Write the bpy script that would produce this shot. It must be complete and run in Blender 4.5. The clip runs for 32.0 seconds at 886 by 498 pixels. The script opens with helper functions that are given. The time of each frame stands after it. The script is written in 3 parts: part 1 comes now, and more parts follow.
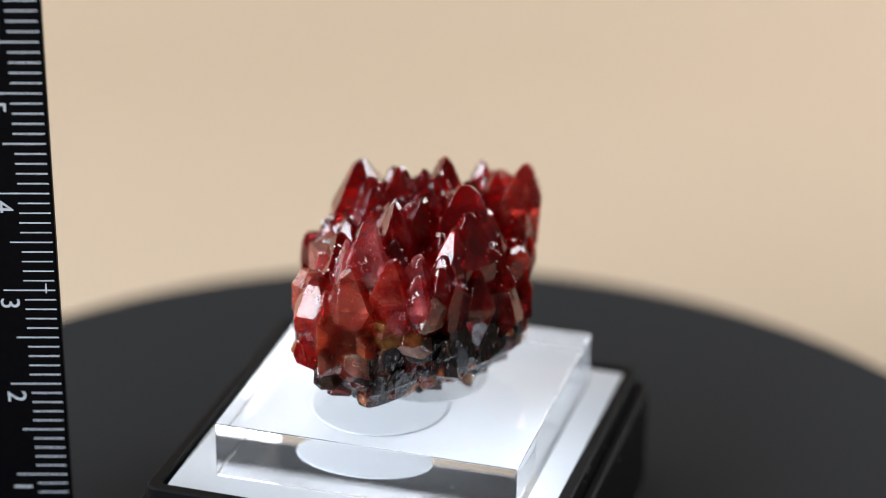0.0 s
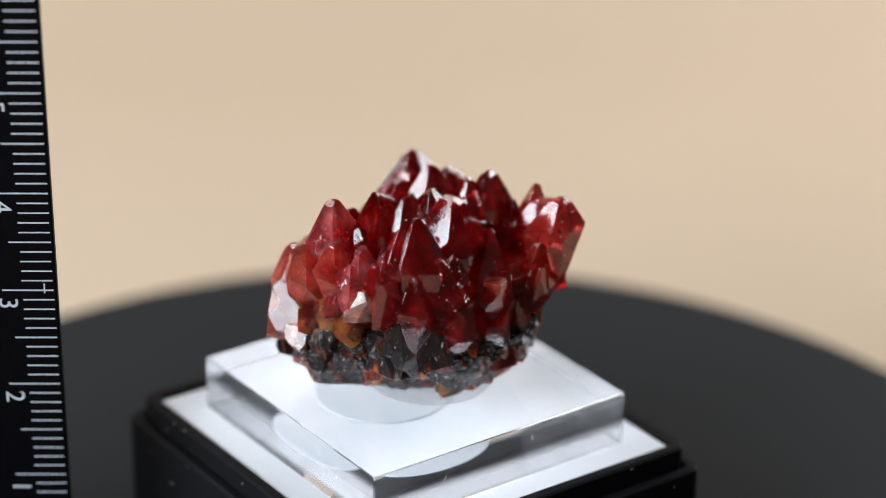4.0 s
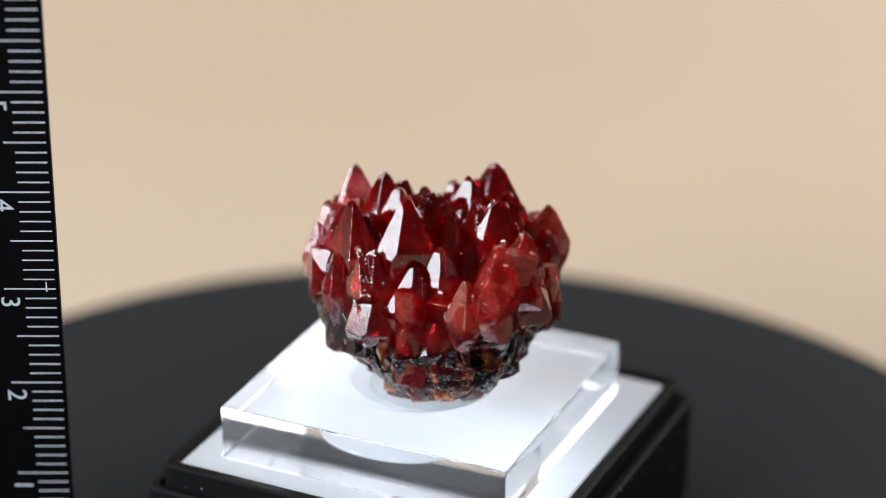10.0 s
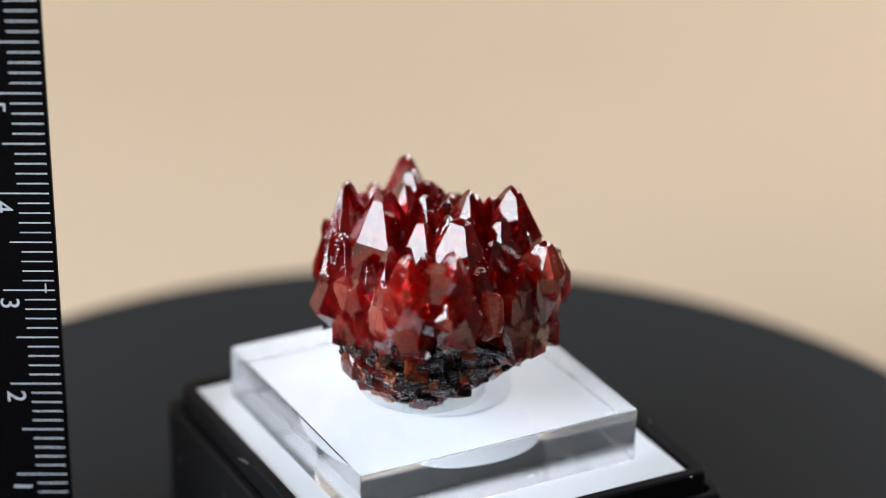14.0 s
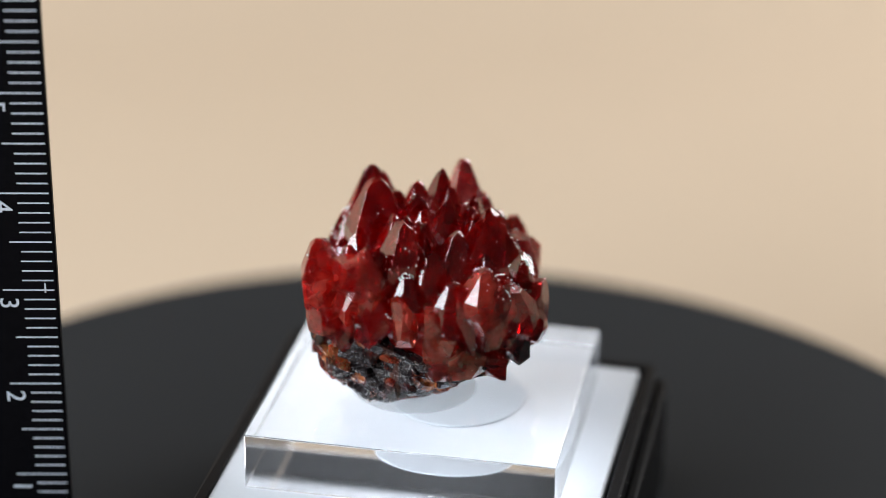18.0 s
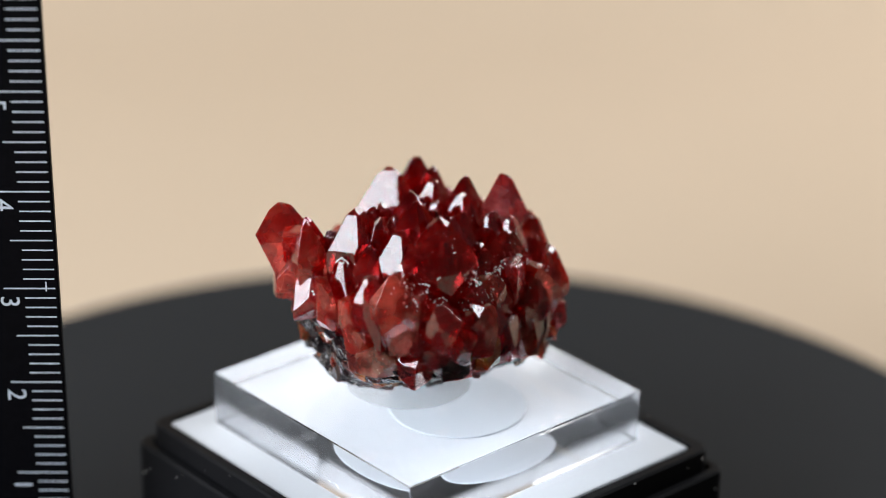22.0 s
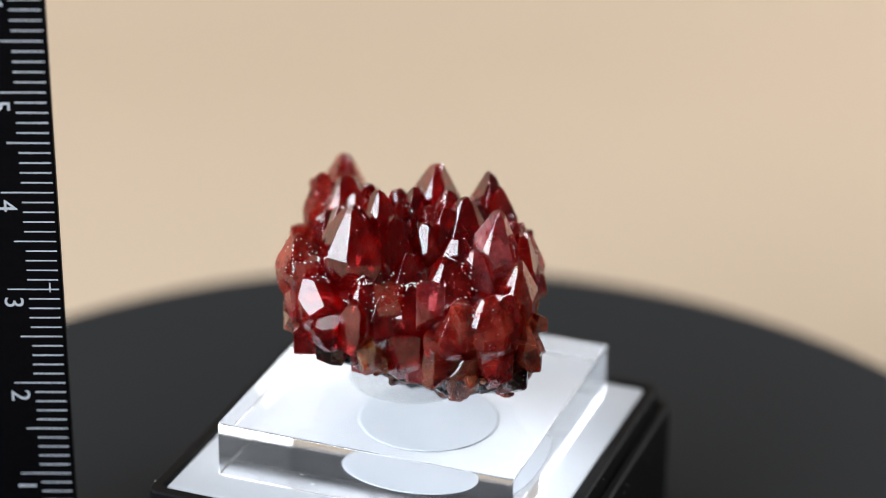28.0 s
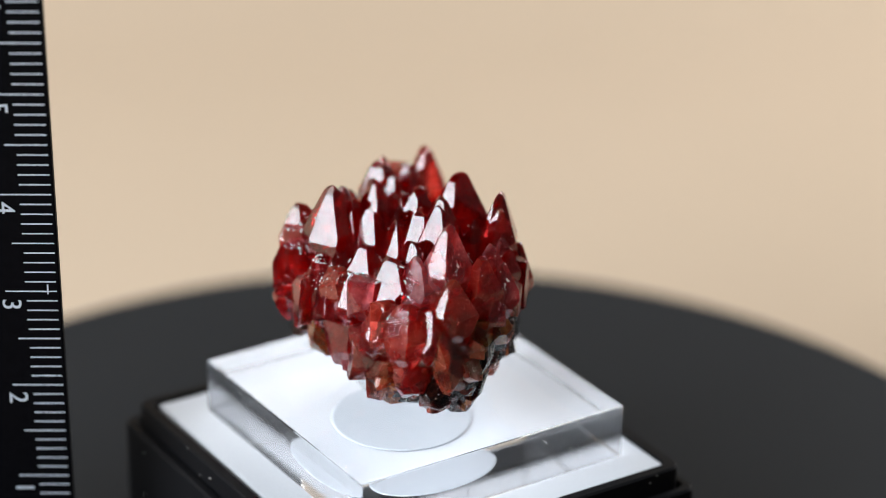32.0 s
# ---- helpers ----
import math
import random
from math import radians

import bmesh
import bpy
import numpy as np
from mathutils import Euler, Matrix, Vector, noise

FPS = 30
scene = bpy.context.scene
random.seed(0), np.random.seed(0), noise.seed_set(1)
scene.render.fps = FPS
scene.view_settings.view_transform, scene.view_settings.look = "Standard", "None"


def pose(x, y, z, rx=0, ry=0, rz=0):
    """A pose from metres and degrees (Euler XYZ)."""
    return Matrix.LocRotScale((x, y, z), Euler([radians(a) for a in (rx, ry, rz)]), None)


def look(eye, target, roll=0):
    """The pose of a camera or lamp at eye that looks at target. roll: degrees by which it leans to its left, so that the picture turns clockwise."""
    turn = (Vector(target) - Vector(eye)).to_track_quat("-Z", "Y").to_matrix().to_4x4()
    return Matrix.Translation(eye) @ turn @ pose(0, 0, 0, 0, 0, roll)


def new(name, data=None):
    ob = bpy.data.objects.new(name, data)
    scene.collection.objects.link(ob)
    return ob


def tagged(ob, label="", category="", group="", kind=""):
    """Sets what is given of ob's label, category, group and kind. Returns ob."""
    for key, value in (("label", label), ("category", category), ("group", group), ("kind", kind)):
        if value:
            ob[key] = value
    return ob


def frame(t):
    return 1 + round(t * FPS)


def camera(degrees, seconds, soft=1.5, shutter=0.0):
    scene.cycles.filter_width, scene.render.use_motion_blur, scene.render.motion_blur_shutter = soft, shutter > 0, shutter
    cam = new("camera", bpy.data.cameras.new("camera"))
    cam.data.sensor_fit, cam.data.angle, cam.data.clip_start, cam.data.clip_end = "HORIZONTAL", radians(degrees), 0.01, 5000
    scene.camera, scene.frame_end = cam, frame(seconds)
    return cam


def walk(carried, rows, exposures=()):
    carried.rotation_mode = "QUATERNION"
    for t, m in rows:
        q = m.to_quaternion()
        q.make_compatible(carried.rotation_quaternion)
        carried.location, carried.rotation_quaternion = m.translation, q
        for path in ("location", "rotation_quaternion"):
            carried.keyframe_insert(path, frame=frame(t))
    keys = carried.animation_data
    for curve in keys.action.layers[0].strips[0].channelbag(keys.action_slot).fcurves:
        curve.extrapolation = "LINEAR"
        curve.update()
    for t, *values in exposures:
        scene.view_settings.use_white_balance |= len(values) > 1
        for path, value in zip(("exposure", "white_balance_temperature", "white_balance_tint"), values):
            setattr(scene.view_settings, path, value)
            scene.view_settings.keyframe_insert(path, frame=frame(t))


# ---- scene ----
# ------------------------------------------------------------------ camera
MM = 0.001
LENS = 19.766          # degrees across the picture
EYE = Vector((0.0, -0.2255, 0.13491))
PITCH, TURN, LEAN = 24.287, 0.519, 0.811
PER_DEGREE = 78.54     # small swing of the tripod head, as picture shift per degree

cam = camera(LENS, 32.0, soft=0.6)
cam.data.dof.use_dof = True
cam.data.dof.focus_distance = 0.2405
cam.data.dof.aperture_fstop = 11.0


def sway(t, dx, dy):
    """The tripod camera at t seconds, nodded by a small shake."""
    p, y = radians(PITCH - dy / PER_DEGREE), radians(TURN - dx / PER_DEGREE)
    way = Vector((math.sin(y) * math.cos(p), math.cos(y) * math.cos(p), -math.sin(p)))
    return t, look(EYE, EYE + way, LEAN)


walk(cam, [
    sway(0, -1.5, 0.2), sway(0.5, -3.0, -0.4), sway(1, -4.6, -1.4), sway(1.5, -6.1, -2.2), sway(2, -6.1, -3.2),
    sway(2.5, -5.6, -3.4), sway(3, -5.1, -2.6), sway(3.5, -4.6, -1.5), sway(4.5, -4.6, 1.5), sway(5.5, -4.6, 3.0),
    sway(6, -5.1, 3.0), sway(6.5, -4.4, 2.5), sway(7, -3.9, 2.0), sway(7.5, -3.0, 1.5), sway(8, -2.0, 1.5),
    sway(8.5, -1.0, 1.0), sway(9, -0.2, -0.0), sway(9.5, -0.3, -1.0), sway(10, -0.8, -2.1), sway(10.5, -1.5, -3.1),
    sway(11, -2.0, -4.3), sway(11.5, -2.0, -4.8), sway(12, -1.2, -4.3), sway(12.5, -1.2, -3.1), sway(13, -1.0, -2.1),
    sway(13.5, -1.2, -1.0), sway(14, -2.2, -0.0), sway(14.5, -2.8, 0.8), sway(15.5, -3.6, 1.5), sway(16.5, -2.3, 1.5),
    sway(17, -2.2, 1.0), sway(17.5, -2.5, 0.5), sway(18, -3.0, -0.3), sway(18.5, -3.6, -0.9), sway(19, -3.2, -1.9),
    sway(19.5, -2.9, -2.9), sway(20, -2.2, -3.9), sway(20.5, -2.2, -4.4), sway(21, -1.8, -4.4), sway(21.5, -1.8, -3.9),
    sway(22, -1.5, -2.9), sway(22.5, -0.8, -2.1), sway(23, 0.2, -1.4), sway(23.5, 1.2, -0.9), sway(24, 1.9, -0.2),
    sway(24.5, 1.9, 0.7), sway(25, 2.1, 1.2), sway(25.5, 1.8, 1.5), sway(26.5, 2.8, 0.8), sway(27.5, 4.9, -0.8),
    sway(28, 5.8, -1.0), sway(28.5, 6.2, -1.6), sway(29, 5.1, -1.6), sway(29.5, 3.4, -1.4), sway(30, 2.4, -0.9),
    sway(30.5, 2.4, 0.2), sway(31, 2.2, 1.0), sway(31.5, 2.2, 2.0), sway(32, 1.8, 2.3),
])

# ------------------------------------------------------------------ turntable turn
SPEED = 9.708
DRIFT = ((0, 0.0), (4.5, 0.96), (9, -0.93), (13.5, 0.02), (18, -0.09), (22.5, 1.15), (27, -2.17), (32, 0.0))


def turn(t):
    """Degrees by which the turntable has turned at t seconds."""
    for (a, u), (b, v) in zip(DRIFT, DRIFT[1:]):
        if t <= b:
            k = (t - a) / (b - a)
            k = k * k * (3 - 2 * k)
            return -SPEED * t + u + (v - u) * k


def motions():
    rows = [(t, pose(0, 0, 0, 0, 0, turn(t))) for t in range(33)]
    for thing in TURNING:
        walk(thing, rows)


TURNING = []

# ------------------------------------------------------------------ world and lamps
world = bpy.data.worlds.new("studio")
scene.world = world
world.use_nodes = True
world.node_tree.nodes["Background"].inputs[0].default_value = (0.93, 0.96, 1.0, 1)
world.node_tree.nodes["Background"].inputs[1].default_value = 0.04


def softbox(name, eye, target, wide, high, power, colour):
    lamp = bpy.data.lights.new(name, "AREA")
    lamp.shape, lamp.size, lamp.size_y, lamp.energy, lamp.color = "RECTANGLE", wide, high, power, colour
    ob = new(name, lamp)
    ob.matrix_world = look(eye, target)
    return ob


softbox("key_softbox", (-0.50, -0.25, 0.28), (0, 0, 0.03), 0.575, 0.335, 7.1, (0.86, 0.93, 1.0))
softbox("top_softbox", (-0.14, 0.02, 0.46), (0, 0, 0.03), 0.17, 0.17, 0.35, (0.92, 0.96, 1.0))
softbox("back_softbox", (0.25, 0.22, 0.19), (0, 0, 0.035), 0.24, 0.20, 1.1, (0.97, 0.985, 1.0))
# added fill light out of view, only lifts the left of the paper
softbox("backdrop_fill", (-0.40, 0.08, 0.38), (-0.22, 0.42, 0.12), 0.25, 0.25, 0.88, (1.0, 0.97, 0.92))
scene.view_settings.exposure = 0.0


# ------------------------------------------------------------------ materials
def shader(name):
    m = bpy.data.materials.new(name)
    m.use_nodes = True
    return m, m.node_tree.nodes, m.node_tree.links, m.node_tree.nodes["Principled BSDF"]


def plain(name, colour, rough=0.5, metal=0.0, scale=0.0, amount=0.15, bump=0.0, spec=0.5):
    """A surface with a fine mottle of its colour, gloss and height; scale is per metre."""
    m, n, l, b = shader(name)
    b.inputs["Base Color"].default_value = (*colour, 1)
    b.inputs["Roughness"].default_value = rough
    b.inputs["Metallic"].default_value = metal
    b.inputs["Specular IOR Level"].default_value = spec
    if scale:
        co = n.new("ShaderNodeTexCoord")
        tex = n.new("ShaderNodeTexNoise")
        tex.inputs["Scale"].default_value = scale
        tex.inputs["Detail"].default_value = 6
        l.new(co.outputs["Object"], tex.inputs["Vector"])
        ramp = n.new("ShaderNodeMapRange")
        ramp.inputs["To Min"].default_value, ramp.inputs["To Max"].default_value = 1 - amount, 1 + amount
        l.new(tex.outputs["Fac"], ramp.inputs["Value"])
        mix = n.new("ShaderNodeVectorMath")
        mix.operation = "SCALE"
        mix.inputs[0].default_value = colour
        l.new(ramp.outputs[0], mix.inputs["Scale"])
        l.new(mix.outputs[0], b.inputs["Base Color"])
        if bump:
            bp = n.new("ShaderNodeBump")
            bp.inputs["Strength"].default_value = bump
            bp.inputs["Distance"].default_value = 0.2 * MM
            l.new(tex.outputs["Fac"], bp.inputs["Height"])
            l.new(bp.outputs[0], b.inputs["Normal"])
    return m


def gem(name, colour, deep, clear=0.8, rough=0.03, ior=1.6, cloud=0.35, veins=0.5, relief=0.06):
    """A coloured see-through stone with clouds and healed cracks inside; each piece differs a little."""
    m, n, l, b = shader(name)

    def node(kind, **values):
        x = n.new("ShaderNode" + kind)
        for key, value in values.items():
            x.inputs[key.replace("_", " ")].default_value = value
        return x

    def span(source, lo, hi, a, z):
        x = node("MapRange", From_Min=lo, From_Max=hi, To_Min=a, To_Max=z)
        l.new(source, x.inputs["Value"])
        return x.outputs[0]

    def maths(op, p, q):
        x = n.new("ShaderNodeMath")
        x.operation = op
        for i, v in enumerate((p, q)):
            if isinstance(v, (int, float)):
                x.inputs[i].default_value = v
            else:
                l.new(v, x.inputs[i])
        return x.outputs[0]

    info, co = n.new("ShaderNodeObjectInfo"), n.new("ShaderNodeTexCoord")
    cloudy = node("TexNoise", Scale=420.0, Detail=5.0)
    fine = node("TexNoise", Scale=2400.0, Detail=4.0)
    grain = n.new("ShaderNodeMapping")
    grain.inputs["Scale"].default_value = (5200, 5200, 420)
    streak = node("TexNoise", Scale=1.0, Detail=3.0)
    bend = node("TexNoise", Scale=300.0, Detail=3.0)
    move = n.new("ShaderNodeVectorMath")
    move.operation = "MULTIPLY_ADD"
    move.inputs[1].default_value = (0.0022, 0.0022, 0.0022)
    crack = node("TexNoise", Scale=520.0, Detail=2.0)
    for t in (cloudy, fine, bend):
        l.new(co.outputs["Object"], t.inputs["Vector"])
    l.new(co.outputs["Object"], grain.inputs["Vector"])
    l.new(grain.outputs[0], streak.inputs["Vector"])
    l.new(bend.outputs["Color"], move.inputs[0])
    l.new(co.outputs["Object"], move.inputs[2])
    l.new(move.outputs[0], crack.inputs["Vector"])
    patch = span(cloudy.outputs["Fac"], 0.46, 0.60, 0.0, 1.0)
    vein = maths("MULTIPLY", span(maths("ABSOLUTE", maths("SUBTRACT", crack.outputs["Fac"], 0.5), 0.0), 0.0, 0.007, veins, 0.0), patch)
    grit = node("TexNoise", Scale=5200.0, Detail=1.0)
    l.new(co.outputs["Object"], grit.inputs["Vector"])
    vein = maths("MAXIMUM", vein, maths("MULTIPLY", span(grit.outputs["Fac"], 0.70, 0.76, 0.0, 0.8), span(bend.outputs["Fac"], 0.45, 0.6, 0.0, 1.0)))
    ramp = n.new("ShaderNodeValToRGB")
    ramp.color_ramp.elements[0].position, ramp.color_ramp.elements[1].position = 0.36, 0.68
    ramp.color_ramp.elements[0].color, ramp.color_ramp.elements[1].color = (*deep, 1), (*colour, 1)
    l.new(maths("ADD", cloudy.outputs["Fac"], span(info.outputs["Random"], 0, 1, -0.16, 0.16)), ramp.inputs["Fac"])
    mix = n.new("ShaderNodeMix")
    mix.data_type = "RGBA"
    mix.inputs["B"].default_value = (0.5 + colour[0] * 0.4, 0.35 + colour[1] * 0.6, 0.32 + colour[2] * 0.6, 1)
    l.new(vein, mix.inputs["Factor"])
    l.new(ramp.outputs[0], mix.inputs["A"])
    l.new(mix.outputs["Result"], b.inputs["Base Color"])
    see = span(cloudy.outputs["Fac"], 0.42, 0.70, clear, clear - cloud)
    l.new(maths("MULTIPLY", see, maths("SUBTRACT", 1.0, vein)), b.inputs["Transmission Weight"])
    b.inputs["IOR"].default_value = ior
    b.inputs["Subsurface Weight"].default_value = 1.0
    b.inputs["Subsurface Radius"].default_value = (1.0, 0.22, 0.18)
    b.inputs["Subsurface Scale"].default_value = 3.0 * MM
    l.new(span(fine.outputs["Fac"], 0.45, 0.8, rough, rough + 0.05), b.inputs["Roughness"])
    bp = node("Bump", Strength=relief, Distance=0.03 * MM)
    l.new(maths("ADD", fine.outputs["Fac"], maths("MULTIPLY", streak.outputs["Fac"], 0.8)), bp.inputs["Height"])
    l.new(bp.outputs[0], b.inputs["Normal"])
    return m


RED = gem("red_crystal", (0.97, 0.055, 0.052), (0.80, 0.012, 0.022), 0.96, 0.004, 1.70, 0.10, 0.14)
BRIGHT = gem("bright_red_crystal", (1.0, 0.155, 0.105), (0.97, 0.05, 0.046), 0.92, 0.004, 1.68, 0.20, 0.22, 0.10)
PINK = gem("pink_red_crystal", (0.98, 0.31, 0.31), (0.94, 0.13, 0.15), 0.90, 0.006, 1.68, 0.26, 0.28, 0.2)
PALE = gem("pale_veined_crystal", (0.84, 0.46, 0.38), (0.60, 0.18, 0.13), 0.88, 0.02, 1.60, 0.3, 0.5)
AMBER = gem("amber_crystal", (0.72, 0.28, 0.09), (0.36, 0.09, 0.03), 0.86, 0.02, 1.58, 0.3, 0.4, 0.3)
BROWN = gem("brown_red_crystal", (0.80, 0.17, 0.08), (0.34, 0.04, 0.026), 0.92, 0.012, 1.58, 0.22, 0.4, 0.3)
DARK = gem("black_red_crystal", (0.22, 0.045, 0.030), (0.035, 0.014, 0.013), 0.75, 0.015, 1.58, 0.3, 0.35, 0.45)
ROOT = gem("red_root", (0.78, 0.045, 0.040), (0.45, 0.015, 0.016), 0.45, 0.03, 1.6, 0.3, 0.2)
SUGAR = plain("white_druse", (0.86, 0.85, 0.84), 0.12, 0, 5000, 0.12)


def schist(name):
    """Black, brown and rusty broken rock with pale specks, in upright streaks."""
    m, n, l, b = shader(name)
    co, stretch = n.new("ShaderNodeTexCoord"), n.new("ShaderNodeMapping")
    stretch.inputs["Scale"].default_value = (1, 1, 0.45)
    l.new(co.outputs["Object"], stretch.inputs["Vector"])
    big, fine = n.new("ShaderNodeTexNoise"), n.new("ShaderNodeTexNoise")
    for tex, scale, detail in ((big, 430, 5), (fine, 2600, 5)):
        tex.inputs["Scale"].default_value, tex.inputs["Detail"].default_value = scale, detail
        l.new(stretch.outputs[0], tex.inputs["Vector"])
    ramp = n.new("ShaderNodeValToRGB")
    stops = ((0.30, (0.30, 0.16, 0.10)), (0.36, (0.07, 0.026, 0.018)), (0.44, (0.018, 0.014, 0.015)), (0.56, (0.016, 0.012, 0.013)),
             (0.62, (0.06, 0.012, 0.010)), (0.68, (0.30, 0.085, 0.026)), (0.74, (0.42, 0.17, 0.07)))
    el = ramp.color_ramp.elements
    el[0].position, el[0].color = stops[0][0], (*stops[0][1], 1)
    el[1].position, el[1].color = stops[-1][0], (*stops[-1][1], 1)
    for p, c in stops[1:-1]:
        el.new(p).color = (*c, 1)
    l.new(big.outputs["Fac"], ramp.inputs["Fac"])
    speck = n.new("ShaderNodeMapRange")
    speck.inputs["From Min"].default_value, speck.inputs["From Max"].default_value = 0.66, 0.72
    l.new(fine.outputs["Fac"], speck.inputs["Value"])
    mix = n.new("ShaderNodeMix")
    mix.data_type = "RGBA"
    mix.inputs["B"].default_value = (0.42, 0.34, 0.30, 1)
    l.new(speck.outputs[0], mix.inputs["Factor"])
    l.new(ramp.outputs[0], mix.inputs["A"])
    l.new(mix.outputs["Result"], b.inputs["Base Color"])
    gloss = n.new("ShaderNodeMapRange")
    gloss.inputs["To Min"].default_value, gloss.inputs["To Max"].default_value = 0.04, 0.42
    l.new(fine.outputs["Fac"], gloss.inputs["Value"])
    l.new(gloss.outputs[0], b.inputs["Roughness"])
    bp = n.new("ShaderNodeBump")
    bp.inputs["Strength"].default_value, bp.inputs["Distance"].default_value = 0.4, 0.10 * MM
    l.new(fine.outputs["Fac"], bp.inputs["Height"])
    l.new(bp.outputs[0], b.inputs["Normal"])
    return m


RUST = schist("rusty_schist")
BLACK_PLASTIC = plain("black_plastic", (0.007, 0.007, 0.008), 0.5, 0, 2200, 0.3, 0.05, 0.06)
FELT = plain("black_turntable", (0.0165, 0.0180, 0.0200), 0.75, 0, 2500, 0.25, 0.08, 0.12)
WHITE_PAD = plain("white_foam", (0.60, 0.625, 0.665), 0.7, 0, 3000, 0.03, 0.1)
PAPER = plain("beige_paper", (0.505, 0.398, 0.294), 0.9, 0, 60, 0.02, 0.0, 0.1)
STUDIO = plain("grey_studio_paint", (0.34, 0.345, 0.35), 0.85, 0, 40, 0.06, 0.0, 0.2)
INK = plain("white_ink", (0.55, 0.60, 0.68), 0.6, 0, 4000, 0.25)
RULER_BLACK = plain("black_ruler", (0.003, 0.003, 0.004), 0.5, 0, 1500, 0.4, 0.0, 0.03)
FROST = plain("frosted_dot", (0.47, 0.50, 0.54), 0.6, 0, 1500, 0.04)
ACRYLIC, _n, _l, _b = shader("clear_acrylic")
_b.inputs["Base Color"].default_value = (0.985, 0.99, 1.0, 1)
_b.inputs["Transmission Weight"].default_value = 1.0
_b.inputs["Roughness"].default_value = 0.03
_b.inputs["IOR"].default_value = 1.49
SAWN, _n, _l, _b = shader("sawn_acrylic")
_b.inputs["Base Color"].default_value = (0.95, 0.965, 1.0, 1)
_b.inputs["Transmission Weight"].default_value = 0.97
_b.inputs["Roughness"].default_value = 0.015
_b.inputs["IOR"].default_value = 1.49
GEL, _n, _l, _b = shader("milky_gel")
_b.inputs["Base Color"].default_value = (0.62, 0.64, 0.66, 1)
_b.inputs["Roughness"].default_value = 0.5
_b.inputs["Specular IOR Level"].default_value = 0.2
_b.inputs["Alpha"].default_value = 0.22


# ------------------------------------------------------------------ mesh tools
def mesh_of(bm, name, material, smooth=False):
    me = bpy.data.meshes.new(name)
    bmesh.ops.recalc_face_normals(bm, faces=bm.faces)
    bm.to_mesh(me)
    bm.free()
    if smooth:
        for f in me.polygons:
            f.use_smooth = True
    me.materials.append(material)
    return me


def part(name, bm, material, parent, label="", smooth=False):
    ob = new(name, mesh_of(bm, name, material, smooth))
    ob.parent = parent
    if label:
        ob["label"] = label
    return ob


def block(x0, x1, y0, y1, z0, z1, bevel=0.0, seg=2, m=None):
    bm = bmesh.new()
    bmesh.ops.create_cube(bm, size=1)
    for v in bm.verts:
        v.co = ((x0 + x1) / 2 + v.co.x * (x1 - x0), (y0 + y1) / 2 + v.co.y * (y1 - y0), (z0 + z1) / 2 + v.co.z * (z1 - z0))
    if bevel:
        bmesh.ops.bevel(bm, geom=bm.edges[:], offset=bevel, segments=seg, profile=0.5, affect="EDGES")
    if m:
        bmesh.ops.transform(bm, matrix=m, verts=bm.verts)
    return bm


def lathe(profile, steps=96):
    """A closed body of revolution about z from (radius, height) pairs that start and end on the axis."""
    bm = bmesh.new()
    rings = []
    for r, z in profile:
        if r == 0:
            rings.append([bm.verts.new((0, 0, z))])
        else:
            rings.append([bm.verts.new((r * math.cos(2 * math.pi * i / steps), r * math.sin(2 * math.pi * i / steps), z)) for i in range(steps)])
    for a, b in zip(rings, rings[1:]):
        for i in range(steps):
            j = (i + 1) % steps
            if len(a) == 1:
                bm.faces.new((a[0], b[i], b[j]))
            elif len(b) == 1:
                bm.faces.new((a[i], a[j], b[0]))
            else:
                bm.faces.new((a[i], a[j], b[j], b[i]))
    return bm


def cut(bm, point, normal):
    """Cut a convex body by a plane and close it."""
    made = bmesh.ops.bisect_plane(bm, geom=bm.verts[:] + bm.edges[:] + bm.faces[:], plane_co=point, plane_no=normal, clear_outer=True, dist=1e-7)
    edges = [e for e in made["geom_cut"] if isinstance(e, bmesh.types.BMEdge)]
    if len(edges) > 2:
        bmesh.ops.contextual_create(bm, geom=edges)


# ------------------------------------------------------------------ setting
def sweep():
    """Paper that lies under the turntable and curves up behind it."""
    bm = bmesh.new()
    line = [(-0.9, -0.03), (0.22, -0.03)]
    for k in range(1, 13):
        a = math.pi / 2 * k / 12
        line.append((0.22 + 0.18 * math.sin(a), -0.03 + 0.18 * (1 - math.cos(a))))
    line.append((0.40, 0.9))
    rows = []
    for y, z in line:
        rows.append([bm.verts.new((x, y, z)) for x in (-0.8, 0.8)])
    for a, b in zip(rows, rows[1:]):
        bm.faces.new((a[0], a[1], b[1], b[0]))
    ob = new("backdrop", mesh_of(bm, "backdrop", PAPER, True))
    so = ob.modifiers.new("thickness", "SOLIDIFY")
    so.thickness, so.offset = 0.0005, -1
    tagged(ob, "plain warm beige paper sweep behind the turntable", "backdrop", kind="structure")


sweep()


def room():
    """Plain grey studio walls, floor and ceiling that close the place."""
    for name, b in (("floor", (-1.5, 1.5, -1.5, 1.5, -0.12, -0.032)), ("ceiling", (-1.5, 1.5, -1.5, 1.5, 2.2, 2.3)),
                    ("wall_north", (-1.6, 1.6, 1.5, 1.6, -0.12, 2.3)), ("wall_south", (-1.6, 1.6, -1.6, -1.5, -0.12, 2.3)),
                    ("wall_east", (1.5, 1.6, -1.5, 1.5, -0.12, 2.3)), ("wall_west", (-1.6, -1.5, -1.5, 1.5, -0.12, 2.3))):
        ob = new(name, mesh_of(block(*b), name, STUDIO))
        tagged(ob, "plain matt grey studio " + name.split("_")[0], name.split("_")[0], kind="structure")


room()


def thing(name, label, category):
    ob = new(name)
    ob.empty_display_size = 0.01
    tagged(ob, label, category)
    return ob


